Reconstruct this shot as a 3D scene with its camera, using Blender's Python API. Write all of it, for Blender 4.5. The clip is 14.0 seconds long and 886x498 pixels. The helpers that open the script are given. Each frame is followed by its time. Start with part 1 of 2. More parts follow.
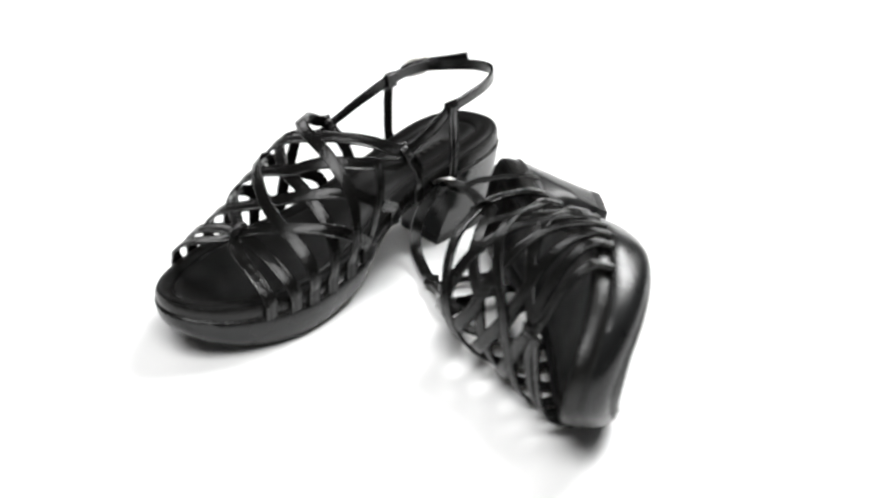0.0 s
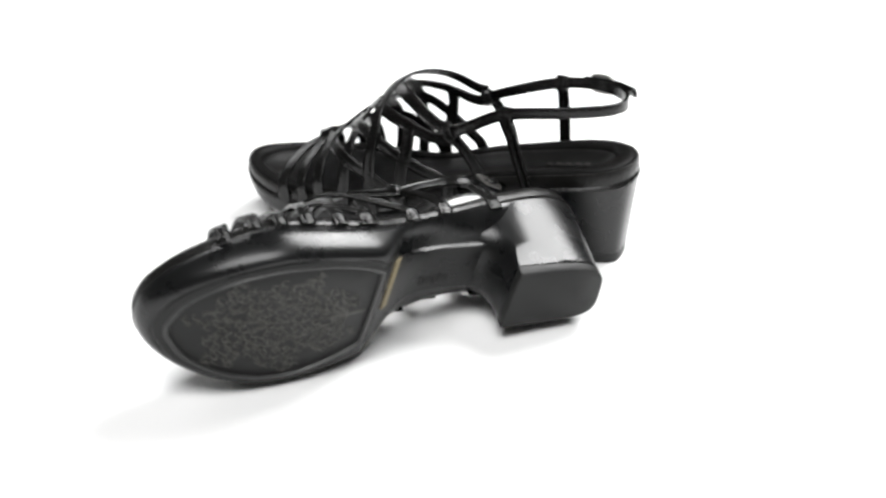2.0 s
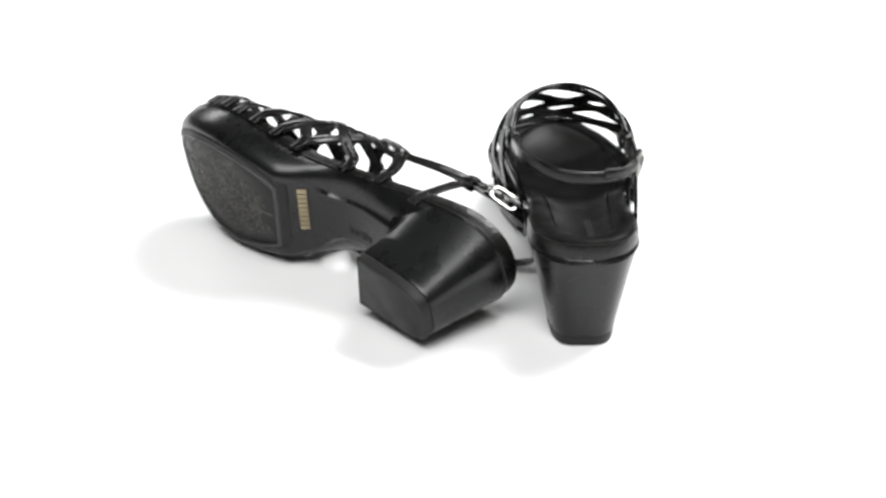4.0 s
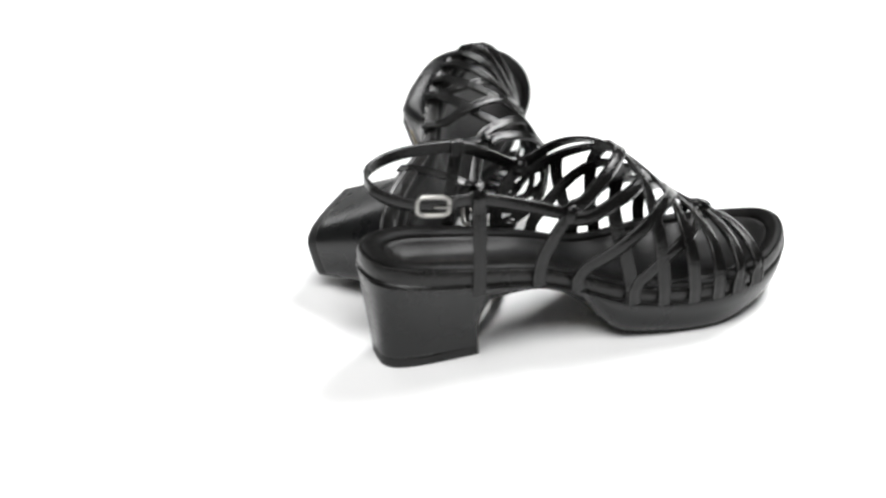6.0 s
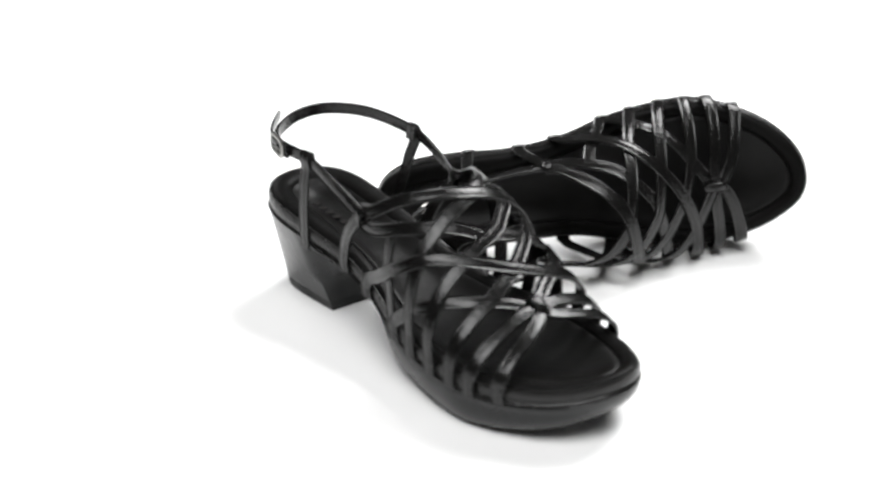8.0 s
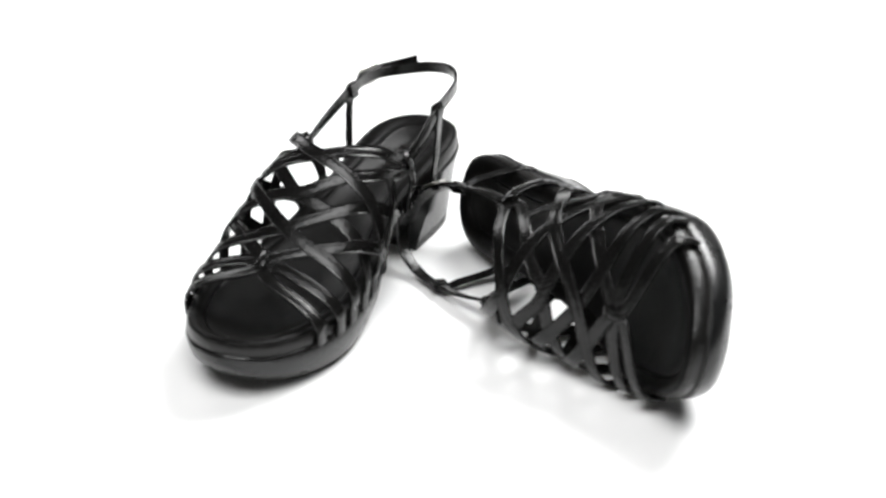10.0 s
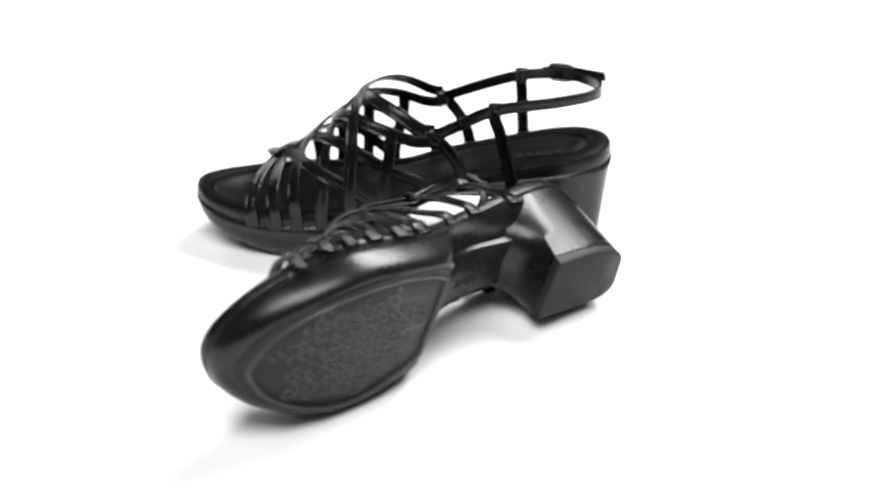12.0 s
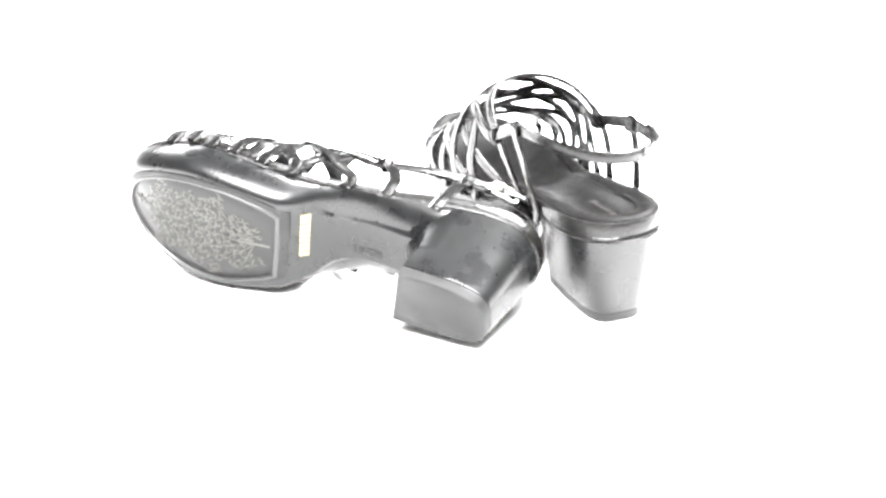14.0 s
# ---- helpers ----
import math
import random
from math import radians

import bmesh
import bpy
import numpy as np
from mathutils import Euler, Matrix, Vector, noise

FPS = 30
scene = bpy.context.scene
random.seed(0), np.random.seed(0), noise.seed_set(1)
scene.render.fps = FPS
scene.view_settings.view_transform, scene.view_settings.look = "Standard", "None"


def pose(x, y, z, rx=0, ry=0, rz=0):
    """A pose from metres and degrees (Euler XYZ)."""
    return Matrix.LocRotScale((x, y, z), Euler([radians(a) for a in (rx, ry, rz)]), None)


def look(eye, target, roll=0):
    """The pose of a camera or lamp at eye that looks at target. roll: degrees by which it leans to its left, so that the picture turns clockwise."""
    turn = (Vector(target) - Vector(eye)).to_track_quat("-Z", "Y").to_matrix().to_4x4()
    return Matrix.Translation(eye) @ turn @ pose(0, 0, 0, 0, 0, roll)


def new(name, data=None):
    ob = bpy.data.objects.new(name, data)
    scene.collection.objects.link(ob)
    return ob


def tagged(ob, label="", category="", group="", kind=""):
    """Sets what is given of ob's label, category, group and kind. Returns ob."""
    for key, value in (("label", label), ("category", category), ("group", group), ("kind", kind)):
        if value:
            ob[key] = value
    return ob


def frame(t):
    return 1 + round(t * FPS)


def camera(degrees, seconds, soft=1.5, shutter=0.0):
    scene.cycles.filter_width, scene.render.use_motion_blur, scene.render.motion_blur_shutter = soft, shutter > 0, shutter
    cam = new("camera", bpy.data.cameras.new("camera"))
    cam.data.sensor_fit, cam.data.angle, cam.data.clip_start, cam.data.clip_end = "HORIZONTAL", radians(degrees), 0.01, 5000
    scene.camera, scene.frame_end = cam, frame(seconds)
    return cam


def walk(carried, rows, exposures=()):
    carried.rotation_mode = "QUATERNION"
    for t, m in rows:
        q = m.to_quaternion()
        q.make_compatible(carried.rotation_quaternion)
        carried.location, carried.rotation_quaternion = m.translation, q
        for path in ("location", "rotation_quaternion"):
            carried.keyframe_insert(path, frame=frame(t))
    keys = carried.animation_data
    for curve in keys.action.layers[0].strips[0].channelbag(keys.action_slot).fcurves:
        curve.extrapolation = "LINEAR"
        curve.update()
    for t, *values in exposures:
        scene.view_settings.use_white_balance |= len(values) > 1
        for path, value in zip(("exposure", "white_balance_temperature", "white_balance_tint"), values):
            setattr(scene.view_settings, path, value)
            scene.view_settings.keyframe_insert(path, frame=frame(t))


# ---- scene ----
cam = camera(35.54, 14.0, soft=2.7, shutter=0.6)
cam.data.dof.use_dof, cam.data.dof.focus_distance, cam.data.dof.aperture_fstop = True, 0.80, 7.0
EYE = pose(0, -0.73, 0.3930, 90 - 27.008, 0, 1.10) @ pose(0, 0, 0, 0, 0, -1.105)
walk(cam, [(0.0, EYE), (14.0, EYE)], exposures=[(0.0, 0.0), (13.3, 0.0), (13.5, 0.75), (13.65, 1.4), (13.8, 2.1), (14.0, 3.0)])

# ---- light: a bright white photo table, large soft lamps above and to the side ----
world = bpy.data.worlds.new("studio")
world.use_nodes = True
scene.world = world
world.node_tree.nodes["Background"].inputs[0].default_value = (1, 1, 1, 1)
world.node_tree.nodes["Background"].inputs[1].default_value = 0.07


def soft_lamp(name, eye, target, size_x, size_y, power):
    data = bpy.data.lights.new(name, "AREA")
    data.shape, data.size, data.size_y, data.energy = "RECTANGLE", size_x, size_y, power
    ob = new(name, data)
    ob.matrix_world = look(eye, target)
    return ob


soft_lamp("softbox_key", (0.62, 0.64, 1.15), (0, 0, 0.03), 0.85, 0.65, 35)
soft_lamp("softbox_front", (-0.15, -1.10, 2.1), (0, 0, 0.0), 1.7, 1.1, 60)
soft_lamp("softbox_low", (-0.80, 1.25, 0.80), (0, 0, 0.03), 0.6, 0.5, 4.5)


# ---- materials ----
def material(name, base, rough, metal=0.0, grain=900.0, bump=0.15, spread=0.35, coat=0.0, wrinkle=0.0, spec=0.5):
    """A surface with fine grain, broad wear in its gloss, and a little relief."""
    m = bpy.data.materials.new(name)
    m.use_nodes = True
    nt = m.node_tree
    bsdf = nt.nodes["Principled BSDF"]
    coord = nt.nodes.new("ShaderNodeTexCoord")
    fine = nt.nodes.new("ShaderNodeTexNoise")
    fine.inputs["Scale"].default_value, fine.inputs["Detail"].default_value = grain, 4
    broad = nt.nodes.new("ShaderNodeTexNoise")
    broad.inputs["Scale"].default_value, broad.inputs["Detail"].default_value = 55.0, 5
    for n in (fine, broad):
        nt.links.new(coord.outputs["Object"], n.inputs["Vector"])
    ramp = nt.nodes.new("ShaderNodeMix")
    ramp.data_type = "RGBA"
    ramp.inputs["A"].default_value = (*[c * (1 - spread) for c in base], 1)
    ramp.inputs["B"].default_value = (*[min(1, c * (1 + spread)) for c in base], 1)
    nt.links.new(broad.outputs["Fac"], ramp.inputs["Factor"])
    nt.links.new(ramp.outputs["Result"], bsdf.inputs["Base Color"])
    gloss = nt.nodes.new("ShaderNodeMapRange")
    gloss.inputs["From Min"].default_value, gloss.inputs["From Max"].default_value = 0.3, 0.7
    gloss.inputs["To Min"].default_value, gloss.inputs["To Max"].default_value = rough * 0.8, min(1, rough * 1.25)
    nt.links.new(broad.outputs["Fac"], gloss.inputs["Value"])
    nt.links.new(gloss.outputs["Result"], bsdf.inputs["Roughness"])
    bsdf.inputs["Metallic"].default_value = metal
    bsdf.inputs["Specular IOR Level"].default_value = spec
    bsdf.inputs["Coat Weight"].default_value = coat
    bsdf.inputs["Coat Roughness"].default_value = 0.25
    relief = nt.nodes.new("ShaderNodeBump")
    relief.inputs["Strength"].default_value, relief.inputs["Distance"].default_value = bump, 0.0004
    nt.links.new(fine.outputs["Fac"], relief.inputs["Height"])
    if wrinkle:
        crease = nt.nodes.new("ShaderNodeTexVoronoi")
        crease.inputs["Scale"].default_value = 420.0
        nt.links.new(coord.outputs["Object"], crease.inputs["Vector"])
        second = nt.nodes.new("ShaderNodeBump")
        second.inputs["Strength"].default_value, second.inputs["Distance"].default_value = wrinkle, 0.0006
        nt.links.new(crease.outputs["Distance"], second.inputs["Height"])
        nt.links.new(relief.outputs["Normal"], second.inputs["Normal"])
        nt.links.new(second.outputs["Normal"], bsdf.inputs["Normal"])
    else:
        nt.links.new(relief.outputs["Normal"], bsdf.inputs["Normal"])
    return m


LEATHER = material("black_leather", (0.0036, 0.0035, 0.0033), 0.20, bump=0.32, grain=1300, wrinkle=0.22, spec=0.33)
POLISHED = material("polished_black_sole", (0.0042, 0.0044, 0.0046), 0.28, bump=0.06, grain=500, spec=0.42)
LINING = material("footbed_leather", (0.0030, 0.0029, 0.0028), 0.42, bump=0.3, wrinkle=0.2, spec=0.06)
SUEDE = material("grained_rim", (0.0045, 0.0043, 0.0040), 0.30, bump=0.3, wrinkle=0.35, spec=0.33)
RUBBER = material("matte_rubber", (0.011, 0.0112, 0.011), 0.5, bump=0.25, spec=0.3)
# tread frame: grey above the panel's, its edge highlight put into the colour
FRAME = material("highlit_tread_rubber", (0.026, 0.0265, 0.026), 0.45, bump=0.25)
# relief lines: lighter and browner than the panel
RELIEF = material("brownish_relief_rubber", (0.046, 0.0445, 0.039), 0.5, bump=0.2)
PAD = material("insole_leather", (0.0038, 0.0037, 0.0036), 0.40, bump=0.25, wrinkle=0.15, spec=0.13)
PRINT = material("faded_brown_print", (0.0085, 0.0072, 0.0066), 0.55, bump=0.1, spec=0.2)
STEEL = material("nickel", (0.30, 0.295, 0.28), 0.3, metal=1.0, bump=0.03, spread=0.08)
GILT = material("gilt_print", (0.30, 0.25, 0.15), 0.45, metal=0.3, bump=0.2)
TABLE = material("white_table", (0.90, 0.90, 0.897), 0.6, bump=0.05, grain=300, spread=0.004)


# ---- helpers of this scene ----
def part(name, bm, mat, parent, label="", smooth=True):
    me = bpy.data.meshes.new(name)
    bmesh.ops.recalc_face_normals(bm, faces=bm.faces)
    if smooth:
        for f in bm.faces:
            f.smooth = True
        for e in bm.edges:
            if len(e.link_faces) == 2 and e.calc_face_angle(0) > radians(48):
                e.smooth = False
    bm.to_mesh(me)
    bm.free()
    me.materials.append(mat)
    ob = new(name, me)
    ob.parent = parent
    return tagged(ob, label)


def curve(keys):
    """A smooth function through (x, value) pairs, with no overshoot to speak of."""
    xs, vs = [k[0] for k in keys], [k[1] for k in keys]
    n = len(xs)
    slope = []
    for i in range(n):
        a, b = max(0, i - 1), min(n - 1, i + 1)
        s = (vs[b] - vs[a]) / (xs[b] - xs[a])
        if 0 < i < n - 1 and (vs[i] - vs[i - 1]) * (vs[i + 1] - vs[i]) <= 0:
            s = 0
        slope.append(s)

    def f(x):
        if x <= xs[0]:
            return vs[0]
        if x >= xs[-1]:
            return vs[-1]
        i = max(j for j in range(n - 1) if xs[j] <= x)
        h = xs[i + 1] - xs[i]
        t = (x - xs[i]) / h
        return ((1 + 2 * t) * (1 - t) ** 2 * vs[i] + t * (1 - t) ** 2 * h * slope[i]
                + t * t * (3 - 2 * t) * vs[i + 1] + t * t * (t - 1) * h * slope[i + 1])
    return f


def spline(points, steps):
    """Catmull-Rom through 2D or 3D points."""
    pts = [Vector(p) for p in points]
    pts = [2 * pts[0] - pts[1], *pts, 2 * pts[-1] - pts[-2]]
    out = []
    for i in range(1, len(pts) - 2):
        a, b, c, d = pts[i - 1:i + 3]
        for k in range(steps):
            t = k / steps
            out.append(0.5 * (2 * b + (c - a) * t + (2 * a - 5 * b + 4 * c - d) * t * t + (3 * b - a - 3 * c + d) * t ** 3))
    out.append(pts[-2])
    return out


def loft(bm, rings, close_first=False, close_last=False, loop=True):
    """Skin rings of equal count with quads."""
    made = [[bm.verts.new(p) for p in ring] for ring in rings]
    n = len(made[0])
    for a, b in zip(made, made[1:]):
        for i in range(n if loop else n - 1):
            j = (i + 1) % n
            bm.faces.new((a[i], a[j], b[j], b[i]))
    if close_first:
        bm.faces.new(made[0][::-1])
    if close_last:
        bm.faces.new(made[-1])
    return made


def ribbon(bm, path, normals, width, thick, taper=0.0):
    """A flat strap with rolled edges along a path; normals point away from the foot."""
    rings = []
    n = len(path)
    for i, (p, nv) in enumerate(zip(path, normals)):
        d = (path[min(n - 1, i + 1)] - path[max(0, i - 1)]).normalized()
        side = d.cross(nv).normalized()
        up = side.cross(d).normalized()
        w = width / 2 * (1 - taper * abs(2 * i / (n - 1) - 1) ** 6)
        h = thick / 2
        prof = [(-1, 0), (-0.97, 0.75), (-0.87, 1.05), (-0.77, 0.92), (-0.69, 0.72), (-0.45, 0.95), (0, 1.08), (0.45, 0.95), (0.69, 0.72), (0.77, 0.92), (0.87, 1.05), (0.97, 0.75),
                (1, 0), (0.9, -0.8), (0, -1), (-0.9, -0.8)]
        rings.append([p + side * (a * w) + up * (b * h) for a, b in prof])
    loft(bm, rings, True, True)


def box(bm, centre, size, turn=None):
    r = bmesh.ops.create_cube(bm, size=1.0, matrix=Matrix.Translation(centre) @ (turn or Matrix()) @ Matrix.Diagonal((*size, 1)))
    return r["verts"]


# ---- structure ----
def table():
    bm = bmesh.new()
    n = 40
    size = 60.0
    vs = [[bm.verts.new(((i / n - 0.5) * size, (j / n - 0.5) * size, 0)) for i in range(n + 1)] for j in range(n + 1)]
    for j in range(n):
        for i in range(n):
            bm.faces.new((vs[j][i], vs[j][i + 1], vs[j + 1][i + 1], vs[j + 1][i]))
    me = bpy.data.meshes.new("ground")
    bm.to_mesh(me)
    bm.free()
    me.materials.append(TABLE)
    tagged(new("ground", me), "seamless smooth white photo table surface", "table surface", kind="structure")


table()

# ---- the sandal's form; x to the right, y to the toe, right foot ----
SEAM = curve([(-0.08641, 0.0545), (-0.06172, 0.0525), (-0.02736, 0.048), (0.00348, 0.0425), (0.02705, 0.0355), (0.04743, 0.0276), (0.07069, 0.0229), 
        (0.10614, 0.0215), (0.13831, 0.0222), (0.16085, 0.025), (0.17519, 0.029)])
UNDER = curve([(-0.08641, 0.046), (-0.05144, 0.04), (-0.0214, 0.0305), (-0.01132, 0.0312), (0.00379, 0.0319), (0.01844, 0.0292),
               (0.0334, 0.0212), (0.04733, 0.0091), (0.04866, 0.0068), (0.06147, 0.0041), (0.08708, 0.0016), (0.11065, 0.0013),
               (0.1378, 0.0046), (0.1588, 0.011), (0.17519, 0.019)])
SLANT = curve([(0.0, 0.0), (0.03, 1.0), (0.06, 1.0), (0.10, 0.0)])


def under_at(x, y):
    """Height of the underside; the platform ends on a slant, further back on the outer side."""
    return UNDER(y - (0.0045 - 0.13 * max(-0.03, min(0.03, x))) * SLANT(y))


CROWN = curve([(-0.02, 0.122), (0.0, 0.119), (0.021, 0.1135), (0.04, 0.109), (0.055, 0.1030), (0.069, 0.0955), (0.087, 0.0785), (0.1035, 0.0645),
               (0.121, 0.0530), (0.14, 0.0475), (0.155, 0.0435)])
RIGHT = [(0.0, -0.0846), (0.0138, -0.0815), (0.0240, -0.0722), (0.0298, -0.05555), (0.0306, -0.03086), (0.0293, 0.0), (0.0325, 0.03073),
         (0.0405, 0.06147), (0.0454, 0.0922), (0.0456, 0.1127), (0.0386, 0.135), (0.0270, 0.1555), (0.0115, 0.1700), (-0.005, 0.1757)]
LEFT = [(-0.0205, 0.1715), (-0.0325, 0.1570), (-0.0410, 0.1365), (-0.0452, 0.1127), (-0.0442, 0.0922), (-0.0375, 0.06147), (-0.0295, 0.03073),
        (-0.0278, 0.0), (-0.0300, -0.03086), (-0.0298, -0.05555), (-0.0240, -0.0722), (-0.0138, -0.0815)]


def outline():
    ctrl = RIGHT + LEFT
    n = len(ctrl)
    out = []
    for i in range(n):
        a, b, c, d = (Vector(ctrl[(i + k) % n]) for k in (-1, 0, 1, 2))
        for k in range(6):
            t = k / 6
            out.append(0.5 * (2 * b + (c - a) * t + (2 * a - 5 * b + 4 * c - d) * t * t + (3 * b - a - 3 * c + d) * t ** 3))
    return out


EDGE = outline()


def inset(d):
    n = len(EDGE)
    out = []
    for i in range(n):
        t = (EDGE[(i + 1) % n] - EDGE[i - 1]).normalized()
        out.append(EDGE[i] + Vector((-t.y, t.x)) * d)
    return out


HEEL_SEAT = curve([(-0.09, 1.0), (-0.04, 1.0), (0.0, 0.25), (0.03, 0.0)])


def rolled(d):
    """An inset whose rim is broader round the heel seat."""
    return [e.lerp(p, 1 + 0.4 * HEEL_SEAT(e.y) * min(1.0, d / 0.008)) for e, p in zip(EDGE, inset(d))]


def inward(points, f, lo=-0.055, hi=0.130):
    """Towards the middle line of the foot by the share f."""
    return [p.lerp(Vector((0.0, min(hi, max(lo, p.y)))), f) for p in points]


HALF_R = curve([(y, x) for x, y in RIGHT])
HALF_L = curve([(y, -x) for x, y in reversed(LEFT)])


LEAN = curve([(-0.01, 1.0), (0.03, 1.0), (0.05, 0.9), (0.07, 0.75), (0.10, 0.45), (0.125, 0.1), (0.14, 0.0)])


def dome(s, y, lift=0.0, sag=0.0):
    """The place over the foot: s from -1 (inner edge) to 1 (outer edge). sag: how far the empty upper has slumped inwards."""
    w = HALF_R(y) if s > 0 else HALF_L(y)
    low = SEAM(y) + 0.0088
    if abs(s) >= 1:
        # down the outside of the footbed's rim, tucked in at the seam
        t = (abs(s) - 1) / 0.16
        return Vector((math.copysign(w + 0.0012 - 0.0004 * t, s), y, low - 0.0086 * t))
    a = s * math.pi / 2
    k = LEAN(y)
    c = max(0.0, math.cos(a))
    flare = 0.0072 * k * (1 - 95 * sag) * math.sin(2 * abs(a))
    x = (w + 0.0012 + flare) * math.copysign(abs(math.sin(a)) ** (1.1 - 0.25 * k), s) - 0.0068 * k * c ** 0.6 - sag * (0.3 + 0.7 * k) * c
    z = low + (CROWN(y) - sag * (0.3 + 0.7 * k) - low) * c ** (1.05 - 0.13 * k)
    return Vector((x, y, z)) + Vector((math.sin(a), 0.25, math.cos(a))).normalized() * lift


def over(points, lift, sag=0.0, steps=7):
    path, normals = [], []
    if abs(points[0][0]) == 1:
        points = [(points[0][0] * 1.16, points[0][1])] + points
    if abs(points[-1][0]) == 1:
        points = points + [(points[-1][0] * 1.16, points[-1][1])]
    for q in spline(points, steps):
        s, y = max(-1.16, min(1.16, q[0])), q[1]
        k = 1.0 if abs(s) < 0.8 else max(0.0, (1 - abs(s)) / 0.2)
        path.append(dome(s, y, lift * k, sag))
        e = 0.01
        nv = (dome(s + e, y, 0, sag) - dome(s - e, y, 0, sag)).cross(dome(s, y + 0.002, 0, sag) - dome(s, y - 0.002, 0, sag))
        outward = Vector((math.sin(s * math.pi / 2), 0, math.cos(s * math.pi / 2)))
        if abs(s) >= 0.97:
            nv = Vector((math.copysign(1, s), 0, 0.1))
        elif nv.dot(outward) < 0:
            nv = -nv
        normals.append(nv.normalized())
    return path, normals


# straps as (s, y) on the dome, outer edge to inner edge, with their lift in the weave
WEAVE = [
    ([(0.64, 0.0215), (0.59, 0.0300), (0.44, 0.0425), (0.23, 0.0570), (0.0, 0.0670), (-0.32, 0.0700), (-0.55, 0.0700), (-0.77, 0.0715), (-1, 0.0730)], 0.0011),
    ([(0.71, 0.0215), (0.67, 0.0335), (0.54, 0.0490), (0.38, 0.0650), (0.15, 0.0785), (0.0, 0.0845), (-0.32, 0.0875), (-0.52, 0.0880), (-0.8, 0.0890), (-1, 0.0905)], -0.0007),
    ([(1, 0.0270), (0.87, 0.0405), (0.75, 0.0526), (0.58, 0.0680), (0.32, 0.0850), (0.05, 0.0985), (-0.2, 0.1050), (-0.44, 0.1065), (-0.77, 0.1060), (-1, 0.1055)], 0.0011),
    ([(1, 0.0570), (0.90, 0.0655), (0.78, 0.0755), (0.61, 0.0880), (0.36, 0.1025), (0.015, 0.1185)], -0.0007),
    ([(1, 0.1335), (0.69, 0.1340), (0.33, 0.1315), (0.13, 0.1275), (0.035, 0.1225), (0.13, 0.1195), (0.35, 0.1205), (0.66, 0.1205), (1, 0.1185)], 0.0008),
    ([(1, 0.005), (0.86, 0.010), (0.68, 0.0210)], 0.0012),
    ([(1, 0.0550), (0.84, 0.0520), (0.72, 0.0480), (0.56, 0.0465)], -0.0010),
]


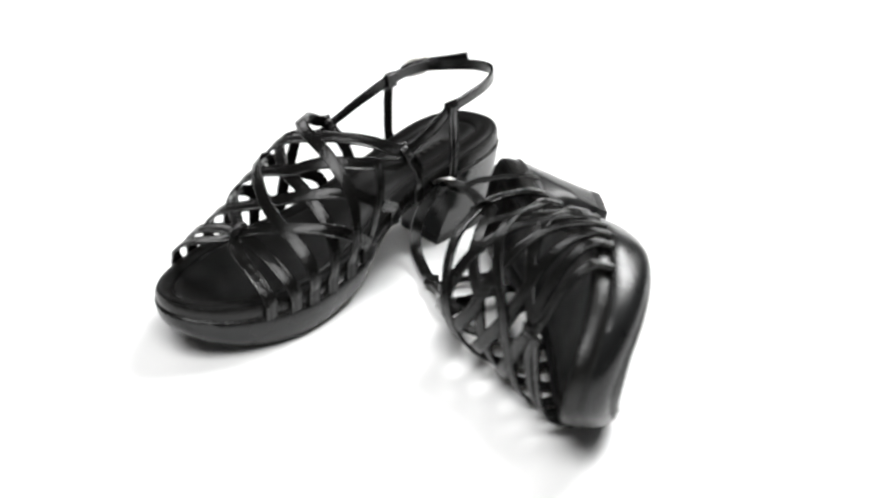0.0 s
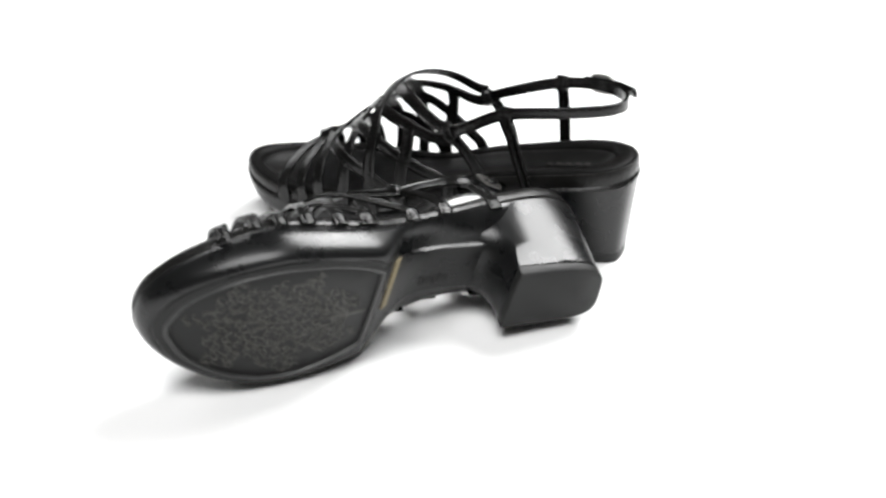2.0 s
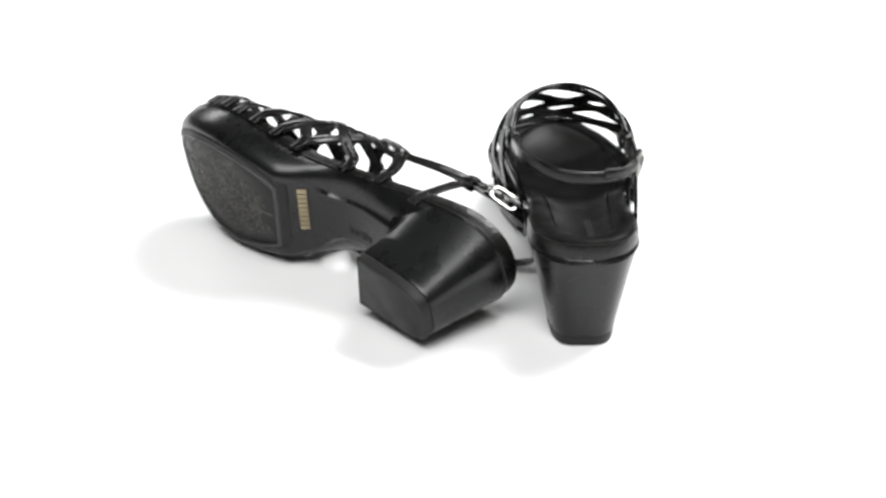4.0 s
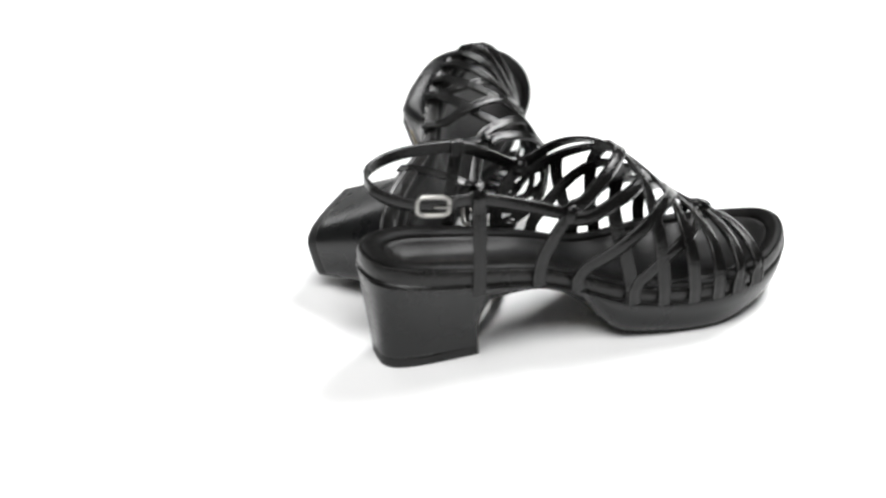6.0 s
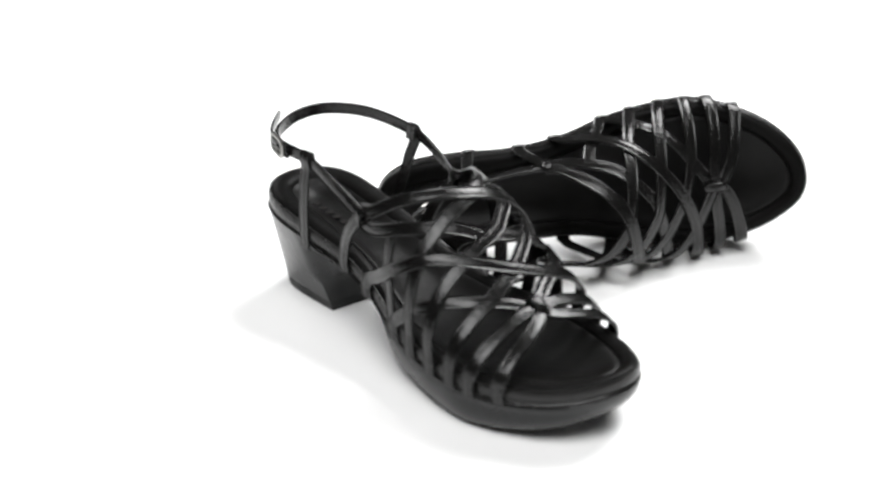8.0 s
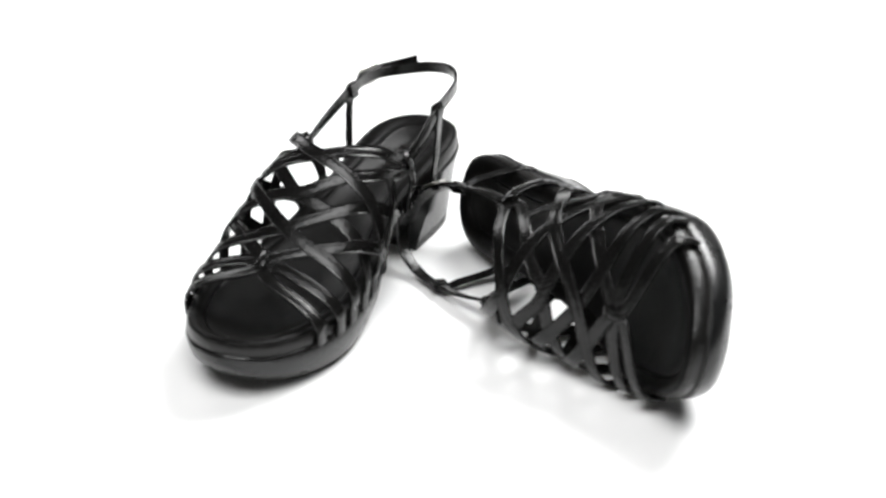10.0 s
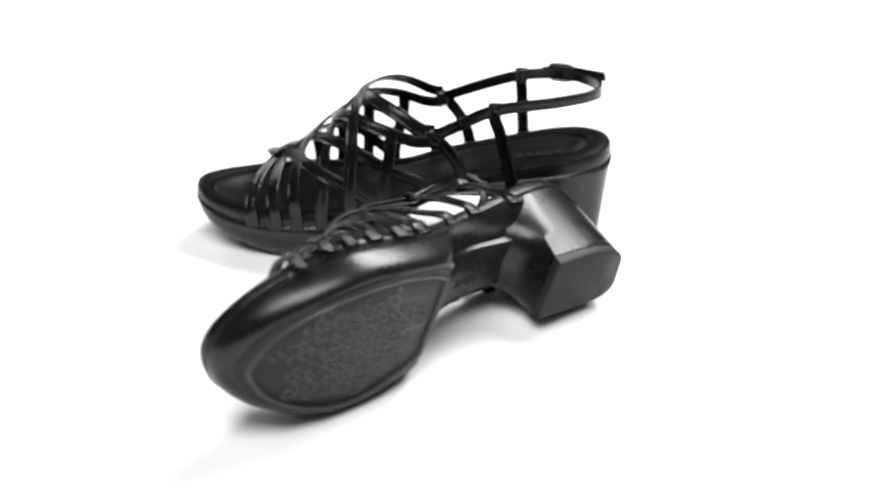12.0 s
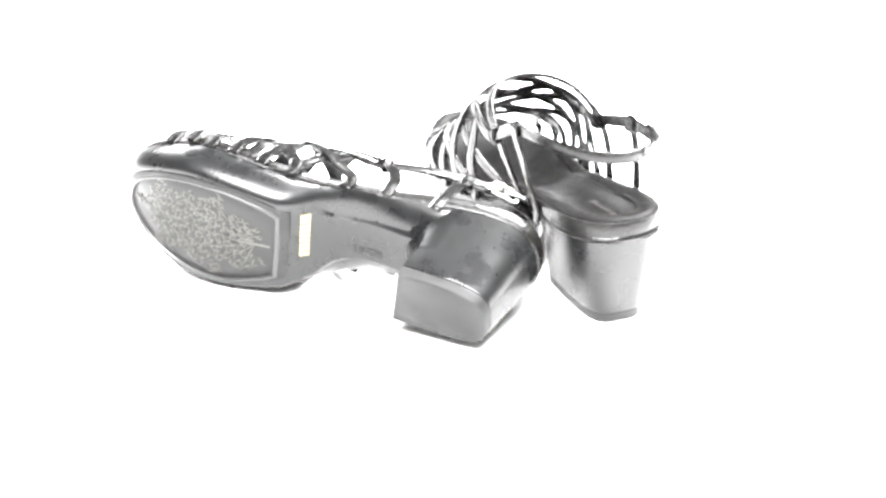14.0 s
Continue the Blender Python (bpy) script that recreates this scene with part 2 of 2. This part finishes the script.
def sole_parts(root, flip):
    def put(points):
        return [Vector((-p[0] if flip else p[0], p[1], p[2])) for p in points]

    def ring(flat, zf):
        return put([(q.x, q.y, zf(q)) for q in flat])

    # platform sole with the arch; under the arch its sides hollow in towards a narrow shank
    hollow = curve([(-0.05, 0.0), (-0.03, 0.9), (0.0, 1.0), (0.028, 0.9), (0.044, 0.0), (0.05, 0.0)])
    tuck = curve([(-0.09, 0.0022), (-0.045, 0.0022), (-0.03, 0.0)])
    edge_in = inset(1.0)
    plain = [(0.995, 0.004), (1.0, 0.0008), (0.93, 0.0), (0.7, 0.0002), (0.5, 0.0007), (0.3, 0.0016), (0.14, 0.0031), (0.05, 0.0046), (0.0, 0.0060), (0.0, 0.0064)]
    arched = [(0.995, 0.004), (1.0, 0.0008), (0.93, 0.0), (0.74, 0.0022), (0.54, 0.0056), (0.40, 0.0090), (0.31, 0.0118), (0.27, 0.0138), (0.02, 0.0144), (0.0, 0.0150)]
    bm = bmesh.new()
    rings = []
    for (f0, d0), (f1, d1) in zip(plain, arched):
        ring_points = []
        for p, q in zip(EDGE, edge_in):
            h = hollow(p.y)
            c, f = p.lerp(q, d0 + (d1 - d0) * h + (tuck(p.y) if f0 < 0.95 else 0.0)), f0 + (f1 - f0) * h
            low = under_at(c.x, c.y)
            ring_points.append((c.x, c.y, low + (SEAM(c.y) - low) * f))
        rings.append(put(ring_points))
    base = [p.lerp(q, 0.0064 + 0.0086 * hollow(p.y)) for p, q in zip(EDGE, edge_in)]
    for f in (0.02, 0.2, 0.4, 0.6, 0.8, 1.0):
        rings.append(ring(inward(base, f), lambda q: under_at(q.x, q.y)))
    loft(bm, rings)
    sole = part("platform_sole", bm, POLISHED, root, "glossy black moulded platform sole with high arch")

    # the footbed's rim rises round the heel
    lift = curve([(-0.09, 0.0024), (-0.05, 0.0018), (-0.01, 0.0002), (0.02, 0.0)])

    # welt line between sole and footbed
    bm = bmesh.new()
    rings = []
    for d, up in ((0.0045, -0.0006), (0.0002, -0.0004), (-0.0005, 0.0005), (0.0000, 0.0013), (0.0007, 0.0018), (0.0003, 0.0030), (0.0003, 0.0062), (0.0012, 0.0083), (0.0040, 0.0085)):
        rings.append(ring(inset(d), lambda q, up=up: SEAM(q.y) + up + lift(q.y) * min(1.0, max(0.0, up / 0.008))))
    loft(bm, rings)
    part("rim_binding", bm, SUEDE, root, "grained black leather binding round the footbed")

    # footbed with a rolled rim and a sunken pad
    bm = bmesh.new()
    rings = []
    prof = [(0.0035, 0.0012), (0.0016, 0.0018), (0.0010, 0.0035), (0.0009, 0.0060), (0.0016, 0.0082), (0.0032, 0.0096), (0.0055, 0.0100),
            (0.0080, 0.0095), (0.0098, 0.0084), (0.0106, 0.0062)]
    for d, up in prof:
        rings.append(ring(rolled(d), lambda q, up=up: SEAM(q.y) + up + lift(q.y) * min(1.0, up / 0.009)))
    loft(bm, rings)
    part("footbed", bm, LINING, root, "black leather footbed with rolled rim")
    bm = bmesh.new()
    rings = []
    rim = rolled(0.0100)
    for f, up in ((0.0, 0.0058), (0.0, 0.0068), (0.04, 0.0080), (0.10, 0.0079), (0.2, 0.0068), (0.4, 0.0050), (0.65, 0.0040), (0.85, 0.0037), (1.0, 0.0037)):
        cup = 0.0016 * min(1.0, max(0.0, (f - 0.1) / 0.5))
        rings.append(ring(inward(rim, f), lambda q, up=up, cup=cup: SEAM(q.y) + up + 0.5 * lift(q.y) - cup * HEEL_SEAT(q.y)))
    loft(bm, rings)
    pad = part("insole_pad", bm, PAD, root, "smooth black cushioned insole")
    # worn, unreadable print on the pad at the heel
    for k in range(5):
        bm = bmesh.new()
        y = -0.052 + 0.006 * k
        box(bm, put([(0.004, y, SEAM(y) + 0.0038)])[0], (0.0040, 0.0034, 0.0004))
        part("print_mark", bm, PRINT, pad, "dull worn print bar", smooth=False)

    # block heel
    def section(f, z):
        w = 0.0184 + (0.0302 - 0.0184) * f ** 1.15
        shift = -0.0006 * (1 - f)
        back = -0.0772 - 0.0070 * f ** 1.2
        corner = -0.0225 - 0.0135 * f ** 1.4
        front = -0.0225 + 0.026 * max(0.0, (f - 0.32) / 0.68) ** 1.7
        n = 4.2 - 1.5 * f
        pts = []
        for k in range(25):
            th = k / 24 * math.pi / 2
            pts.append((w * abs(math.cos(th)) ** (2 / n) if k < 24 else 0.0, corner + (back - corner) * math.sin(th) ** (2 / n)))
        full = pts + [(-x, y) for x, y in reversed(pts[:-1])]
        lead = [(0.93, 0.36), (0.78, 0.72), (0.5, 0.93), (0.0, 1.0), (-0.5, 0.93), (-0.78, 0.72), (-0.93, 0.36)]
        full += [(-w * (a * (1 - 0.12 * f)), corner + (front - corner) * b) for a, b in lead]
        # the heel's front edge lies aslant, further back on the outer side
        full = [(x, y - 0.14 * x * (1 - f) * max(0.0, min(1.0, (y + 0.075) / 0.05))) for x, y in full]
        return put([(x + shift, y, z if z is not None else f * (SEAM(y) - 0.0006)) for x, y in full])

    bm = bmesh.new()
    rings = [section(0.10, 0.0064)] + [section(f, None) for f in (0.13, 0.16, 0.25, 0.35, 0.45, 0.55, 0.63, 0.7, 0.77, 0.84, 0.9, 0.95, 0.98, 1.0)]
    loft(bm, rings, True, True)
    heel = part("block_heel", bm, POLISHED, root, "glossy black tapered block heel")
    bm = bmesh.new()

    def shrink(points, d):
        c = Vector((0, -0.048, points[0].z))
        return [p + (c - p).normalized() * d for p in points]
    lo, hi = section(0.0, 0.0), section(0.09, 0.0058)
    loft(bm, [shrink(lo, 0.0006), [p + Vector((0, 0, 0.0006)) for p in lo], hi, shrink([p + Vector((0, 0, 0.0006)) for p in hi], 0.0009)], True, True)
    part("heel_tip", bm, RUBBER, heel, "matte black rubber heel tip")

    # tread under the ball of the foot: framed panel with a tree relief
    def under(x, y, up):
        return (x, y, under_at(x, y) - up)
    R = curve([(0.0465, 0.0265), (0.06, 0.0332), (0.09, 0.0385), (0.11, 0.0380), (0.13, 0.0330), (0.15, 0.0225), (0.161, 0.0118), (0.1685, -0.003)])
    L = curve([(0.0465, 0.0245), (0.06, 0.0302), (0.09, 0.0380), (0.11, 0.0392), (0.13, 0.0366), (0.15, 0.0292), (0.161, 0.0218), (0.1685, 0.010)])

    def tread_ring(k, up):
        ys = [0.0465 + 0.122 * math.sin(i / 22 * math.pi / 2) for i in range(23)]
        m = 0.106
        pts = [(R(y), y) for y in ys] + [(-L(y), y) for y in reversed(ys)]
        pts += [(-0.012, 0.0461), (0.0, 0.0460), (0.012, 0.0461)]
        skew = curve([(0.046, 1.0), (0.07, 0.7), (0.11, 0.0)])
        out = []
        for x, y in pts:
            yk = m + (y - m) * k
            out.append(under(x * k, yk + (0.0045 - 0.15 * x) * skew(yk), up))
        return put(out)
    bm = bmesh.new()
    loft(bm, [tread_ring(1.0, -0.0008), tread_ring(1.0, 0.0007), tread_ring(0.988, 0.0011), tread_ring(0.915, 0.0011), tread_ring(0.91, 0.0002)])
    tread = part("outsole", bm, RUBBER, root, "matte black outsole under the ball of the foot")
    bm = bmesh.new()
    loft(bm, [tread_ring(0.928, 0.0002), tread_ring(0.925, 0.0015), tread_ring(0.918, 0.0019), tread_ring(0.893, 0.0019), tread_ring(0.885, 0.0015), tread_ring(0.875, 0.0002)])
    part("tread_frame", bm, FRAME, tread, "raised dark grey frame of the tread, edge highlight in its colour")
    bm = bmesh.new()
    loft(bm, [tread_ring(0.90, -0.0004), tread_ring(0.88, 0.0004), tread_ring(0.6, 0.0004), tread_ring(0.25, 0.0004), tread_ring(0.02, 0.0004)], False, True)
    part("tread_panel", bm, RUBBER, tread, "flat matte black tread panel")
    bm = bmesh.new()
    rnd = random.Random(7)

    def inside(x, y):
        return 0.059 - 0.12 * x < y < 0.157 and -L(y) * 0.84 < x < R(y) * 0.84

    def line(pts, w, high=0.0007):
        """A raised rubber line, drawn from the points that lie on the panel."""
        pts = [q for q in pts if inside(*q)]
        if len(pts) < 3:
            return
        rings = []
        for k, (px, py) in enumerate(pts):
            ax, ay = pts[max(0, k - 1)]
            bx, by = pts[min(len(pts) - 1, k + 1)]
            size = math.hypot(bx - ax, by - ay) or 1.0
            nx, ny = -(by - ay) / size, (bx - ax) / size
            half = w / 2 * (0.55 if k in (0, len(pts) - 1) else 1.0)
            rings.append(put([under(px + nx * half * a, py + ny * half * a, b) for a, b in ((-1, 0.0003), (-0.6, high), (0.6, high), (1, 0.0003))]))
        loft(bm, rings, True, True)

    def stroke(x, y, a, length, w, bend, n=6):
        pts = [(x, y)]
        for i in range(n):
            a += bend / n
            x, y = x + math.cos(a) * length / n, y + math.sin(a) * length / n
            pts.append((x, y))
        line(pts, w)
        return pts, a

    # short trunk and boughs, then a lobed crown of curled leaves in clumps
    stroke(0.0005, 0.0600, math.pi / 2, 0.021, 0.0021, 0.05)
    for lean, reach in ((0.0, 0.080), (0.40, 0.062), (-0.40, 0.062), (0.80, 0.040), (-0.80, 0.040), (1.15, 0.024), (-1.15, 0.024)):
        stroke(0.0, 0.070, math.pi / 2 + lean, reach * 0.8, 0.0007, rnd.uniform(-0.3, 0.3), 10)
    for i in range(15):
        for j in range(21):
            cx = -0.0345 + 0.0051 * i + (0.0025 if j % 2 else 0.0) + rnd.uniform(-0.0011, 0.0011)
            cy = 0.0615 + 0.0050 * j + rnd.uniform(-0.0011, 0.0011)
            a = math.atan2(cx / 0.033, (cy - 0.107) / 0.048)
            lobe = 0.85 + 0.12 * math.sin(7 * a + 0.6) + 0.07 * math.sin(13 * a)
            if math.hypot(cx / 0.033, (cy - 0.107) / 0.048) > lobe:
                continue
            grow = math.atan2(cy - 0.055, cx * 1.3) + rnd.uniform(-0.5, 0.5)
            side = rnd.choice((-1, 1))
            # a clump: a curled outer leaf, its inner curl, and two short veins
            stroke(cx, cy, grow - side * 0.9, rnd.uniform(0.0066, 0.0084), 0.0008, side * rnd.uniform(3.2, 4.6), 9)
            stroke(cx, cy, grow + side * 0.5, rnd.uniform(0.0040, 0.0054), 0.0007, -side * rnd.uniform(2.2, 3.6), 7)
            stroke(cx, cy, grow, rnd.uniform(0.0030, 0.0046), 0.0007, side * rnd.uniform(0.2, 1.0), 4)
            stroke(cx, cy, grow - side * 2.2, rnd.uniform(0.0026, 0.0038), 0.0007, side * rnd.uniform(0.5, 1.5), 4)
    part("tree_relief", bm, RELIEF, tread, "embossed leafy tree relief in the tread")

    # gilt size mark across the waist, and a stamped mark under the arch
    for k in range(9):
        bm = bmesh.new()
        x = 0.0215 - 0.0036 * k
        y = 0.0440 - 0.13 * x
        slope = math.atan2(under_at(x, y + 0.001) - under_at(x, y - 0.001), 0.002)
        box(bm, put([(x, y, under_at(x, y) - 0.0006)])[0], (0.0027, 0.0056, 0.0009), Matrix.Rotation(slope, 4, "X"))
        part("gilt_mark", bm, GILT, sole, "worn gilt print bar", smooth=False)
    for k in range(6):
        bm = bmesh.new()
        y = 0.004 + 0.0030 * k
        slope = math.atan2(under_at(-0.006, y + 0.001) - under_at(-0.006, y - 0.001), 0.002)
        box(bm, put([(-0.006 + 0.0008 * (k % 2), y, under_at(-0.006, y) - 0.0001)])[0], (0.0035 + 0.001 * (k % 3), 0.0022, 0.0006), Matrix.Rotation(slope, 4, "X"))
        part("stamped_mark", bm, RUBBER, sole, "stamped dull black mark", smooth=False)


def sandal(flip, sling, tip, sag, label):
    root = new("sandal")
    root.empty_display_size = 0.02
    tagged(root, label, "sandal", "pair of sandals")
    m = -1 if flip else 1

    def put(points):
        return [Vector((m * p[0], p[1], p[2])) for p in points]

    sole_parts(root, flip)
    for pts, lift in WEAVE:
        for side in (1, -1):
            path, normals = over([(side * s, y) for s, y in pts], lift if side == 1 else 0.0004 - lift * 0.6, sag)
            bm = bmesh.new()
            ribbon(bm, put(path), put(normals), 0.0077, 0.0020)
            part("strap", bm, LEATHER, root)
    # slingback; its points are in this shoe's own space
    path = spline(sling, 7)
    normals = []
    mid = Vector((0, -0.02, 0.095))
    for p in path:
        out = p - mid
        out.z *= 0.2
        normals.append(out.normalized())
    bm = bmesh.new()
    ribbon(bm, path, normals, 0.0072, 0.0021)
    back = part("slingback_strap", bm, LEATHER, root, "narrow black leather slingback strap")
    # buckle on the outer side
    at = Vector(sling[3])
    d = (Vector(sling[4]) - Vector(sling[2])).normalized()
    nv = Vector((at.x - mid.x, 0, 0)).normalized()
    side = d.cross(nv).normalized()
    nv = side.cross(d).normalized()
    frame_m = Matrix((d, side, nv)).transposed().to_4x4()
    frame_m.translation = at + nv * 0.0016
    bm = bmesh.new()
    n = 28
    rings = []
    for k in range(n):
        a = 2 * math.pi * k / n
        c, s = math.cos(a), math.sin(a)
        cx, cy = 0.0080 * math.copysign(abs(c) ** 0.5, c), 0.0050 * math.copysign(abs(s) ** 0.5, s)
        rad = Vector((c, s, 0)).normalized()
        rings.append([frame_m @ (Vector((cx, cy, 0.0006)) + rad * (0.0013 * math.cos(b)) + Vector((0, 0, 0.0009 * math.sin(b)))) for b in [j * math.pi / 3 for j in range(6)]])
    made = loft(bm, rings)
    for i in range(6):
        j = (i + 1) % 6
        bm.faces.new((made[-1][i], made[-1][j], made[0][j], made[0][i]))
    part("buckle", bm, STEEL, back, "small rounded nickel buckle")
    bm = bmesh.new()
    tab = [frame_m @ Vector((-0.0115 + 0.0225 * t, 0, -0.0014 + 0.0012 * math.sin(3.14 * t))) for t in [i / 8 for i in range(9)]]
    ribbon(bm, tab, [nv] * 9, 0.0078, 0.0020)
    part("buckle_tab", bm, LEATHER, back, "folded black leather buckle tab")
    bm = bmesh.new()
    path2 = [frame_m @ Vector((-0.0086 + 0.0085 * t, 0, 0.0014 + 0.0006 * math.sin(t * 3.1))) for t in [i / 6 for i in range(7)]]
    ribbon(bm, path2, [nv] * 7, 0.0011, 0.0010)
    part("prong", bm, STEEL, back, "nickel buckle prong")
    # wrapped loops where the slingback meets the woven upper
    for end, near in ((0, 1), (-1, -2)):
        here, there = Vector(sling[end]), Vector(sling[near])
        along = (there - here).normalized()
        u = along.cross(Vector((1, 0, 0))).normalized()
        v = along.cross(u).normalized()
        bm = bmesh.new()
        hoop = [here + along * 0.001 + u * (0.0048 * math.cos(a)) + v * (0.0030 * math.sin(a)) for a in [k * math.pi / 8 for k in range(17)]]
        ribbon(bm, hoop, [(p - here).normalized() for p in hoop], 0.0058, 0.0017)
        part("strap_loop", bm, LEATHER, root, "wrapped black leather strap loop")
    # link over the front straps
    bm = bmesh.new()
    link = put([dome(s_, y_, l_, sag) for s_, y_, l_ in ((0.0, 0.1135, 0.0), (0.01, 0.116, 0.0024), (0.0, 0.1195, 0.0034), (-0.01, 0.123, 0.0026), (0.0, 0.1255, 0.0002))])
    ribbon(bm, spline(link, 4), [Vector((0, 0.3, 1)).normalized()] * (4 * 4 + 1), 0.0060, 0.0017)
    part("strap_link", bm, LEATHER, root, "short black leather link")
    # free end of the strap behind the buckle
    path = spline(tip, 5)
    bm = bmesh.new()
    ribbon(bm, path, [nv] * len(path), 0.0060, 0.0018)
    part("strap_end", bm, LEATHER, back, "loose pointed strap end")
    return root, back


def upright_band(root, top, foot, out):
    """A band from the footbed's edge up to the slingback, folded round it."""
    top, foot, out = Vector(top), Vector(foot), Vector(out).normalized()
    path = [foot - Vector((0, 0, 0.008)), foot, foot.lerp(top, 0.35) + out * 0.0012, foot.lerp(top, 0.7) + out * 0.0014,
            top - Vector((0, 0, 0.005)) + out * 0.0012, top + Vector((0, 0, 0.001)) + out * 0.0022, top + Vector((0, 0, 0.0042)) + out * 0.0006,
            top + Vector((0, 0, 0.0036)) - out * 0.0018, top - Vector((0, 0, 0.004)) - out * 0.0026]
    n = [out, out, out, out, out, out, (out + Vector((0, 0, 1))).normalized(), (Vector((0, 0, 1)) - out).normalized(), -out]
    dense, dn = [], []
    for i in range(len(path) - 1):
        for k in range(3):
            t = k / 3
            dense.append(path[i].lerp(path[i + 1], t))
            dn.append(n[i].lerp(n[i + 1], t).normalized())
    dense.append(path[-1])
    dn.append(n[-1])
    bm = bmesh.new()
    ribbon(bm, dense, dn, 0.0076, 0.0016)
    return part("keeper_band", bm, LEATHER, root, "upright black leather keeper band")


# upright shoe of the right foot
SLING_A = [(0.0296, 0.0225, 0.0805), (0.0282, -0.004, 0.0900), (0.0265, -0.028, 0.0970), (0.0262, -0.0525, 0.0985), (0.0150, -0.0690, 0.0985),
           (-0.0040, -0.0765, 0.1005), (-0.0210, -0.0705, 0.1020), (-0.0340, -0.048, 0.1020), (-0.0385, -0.0145, 0.0985), (-0.0392, 0.006, 0.0895), (-0.0362, 0.0225, 0.0805)]
TIP_A = [(0.0288, -0.046, 0.0985), (0.0262, -0.060, 0.0998), (0.0170, -0.0715, 0.1012), (0.0070, -0.0790, 0.1035)]
right_shoe, right_back = sandal(False, SLING_A, TIP_A, 0.0, "glossy black strappy leather sandal standing upright, slingback buckled")
upright_band(right_shoe, (0.0265, -0.028, 0.0970), (0.0308, -0.0295, 0.052), (1, 0, 0))
upright_band(right_shoe, (-0.0385, -0.0145, 0.0985), (-0.0302, -0.024, 0.051), (-1, 0, 0))

# left shoe, tipped over on its inner side
SLING_B = [(-0.0220, 0.0225, 0.0762), (-0.0205, -0.004, 0.0835), (-0.0160, -0.0245, 0.0895), (-0.0090, -0.0445, 0.0950), (0.0050, -0.0600, 0.1010),
           (0.0220, -0.0640, 0.1050), (0.0360, -0.0560, 0.1040), (0.0430, -0.0400, 0.0980), (0.0435, -0.0210, 0.0925), (0.0408, 0.002, 0.0855), (0.0362, 0.0225, 0.0768)]
TIP_B = [(-0.0100, -0.0405, 0.0965), (-0.0085, -0.050, 0.0990), (-0.0040, -0.058, 0.1020), (0.0020, -0.066, 0.1050)]
left_shoe, left_back = sandal(True, SLING_B, TIP_B, 0.008, "glossy black strappy leather sandal tipped on its side, sole showing")
upright_band(left_shoe, (-0.0160, -0.0245, 0.0895), (-0.0302, -0.0255, 0.0515), (-1, 0, 0))
upright_band(left_shoe, (0.0435, -0.0210, 0.0925), (0.0302, -0.024, 0.051), (1, 0, 0))

# ---- the turntable: both shoes turn together about the upright axis through the origin ----
RATE = -34.2664
SLOWING = curve([(0.0, 0.0), (13.4, 0.0), (13.6, 0.5), (13.8, 1.7), (14.0, 3.2)])
STAND = pose(-0.04624, 0.04421, 0.0, 0, 0, 137.20)
LYING = Matrix(((-0.25507, 0.00748, -0.96689, 0.0782), (-0.09457, -0.99537, 0.01725, -0.02806), (-0.96229, 0.09584, 0.25459, 0.0309), (0, 0, 0, 1)))
LYING = pose(0.0805, -0.070, -0.0003, -1.0, -2.2, 1.0) @ pose(-0.0775, 0.070, 0) @ Matrix.LocRotScale(LYING.translation, LYING.to_quaternion(), None)


def motions():
    for shoe, rest in ((right_shoe, STAND), (left_shoe, LYING)):
        rows = []
        for k in range(57):
            t = k * 0.25
            rows.append((t, pose(0, 0, 0, 0, 0, RATE * t + SLOWING(t)) @ rest))
        walk(shoe, rows)


motions()
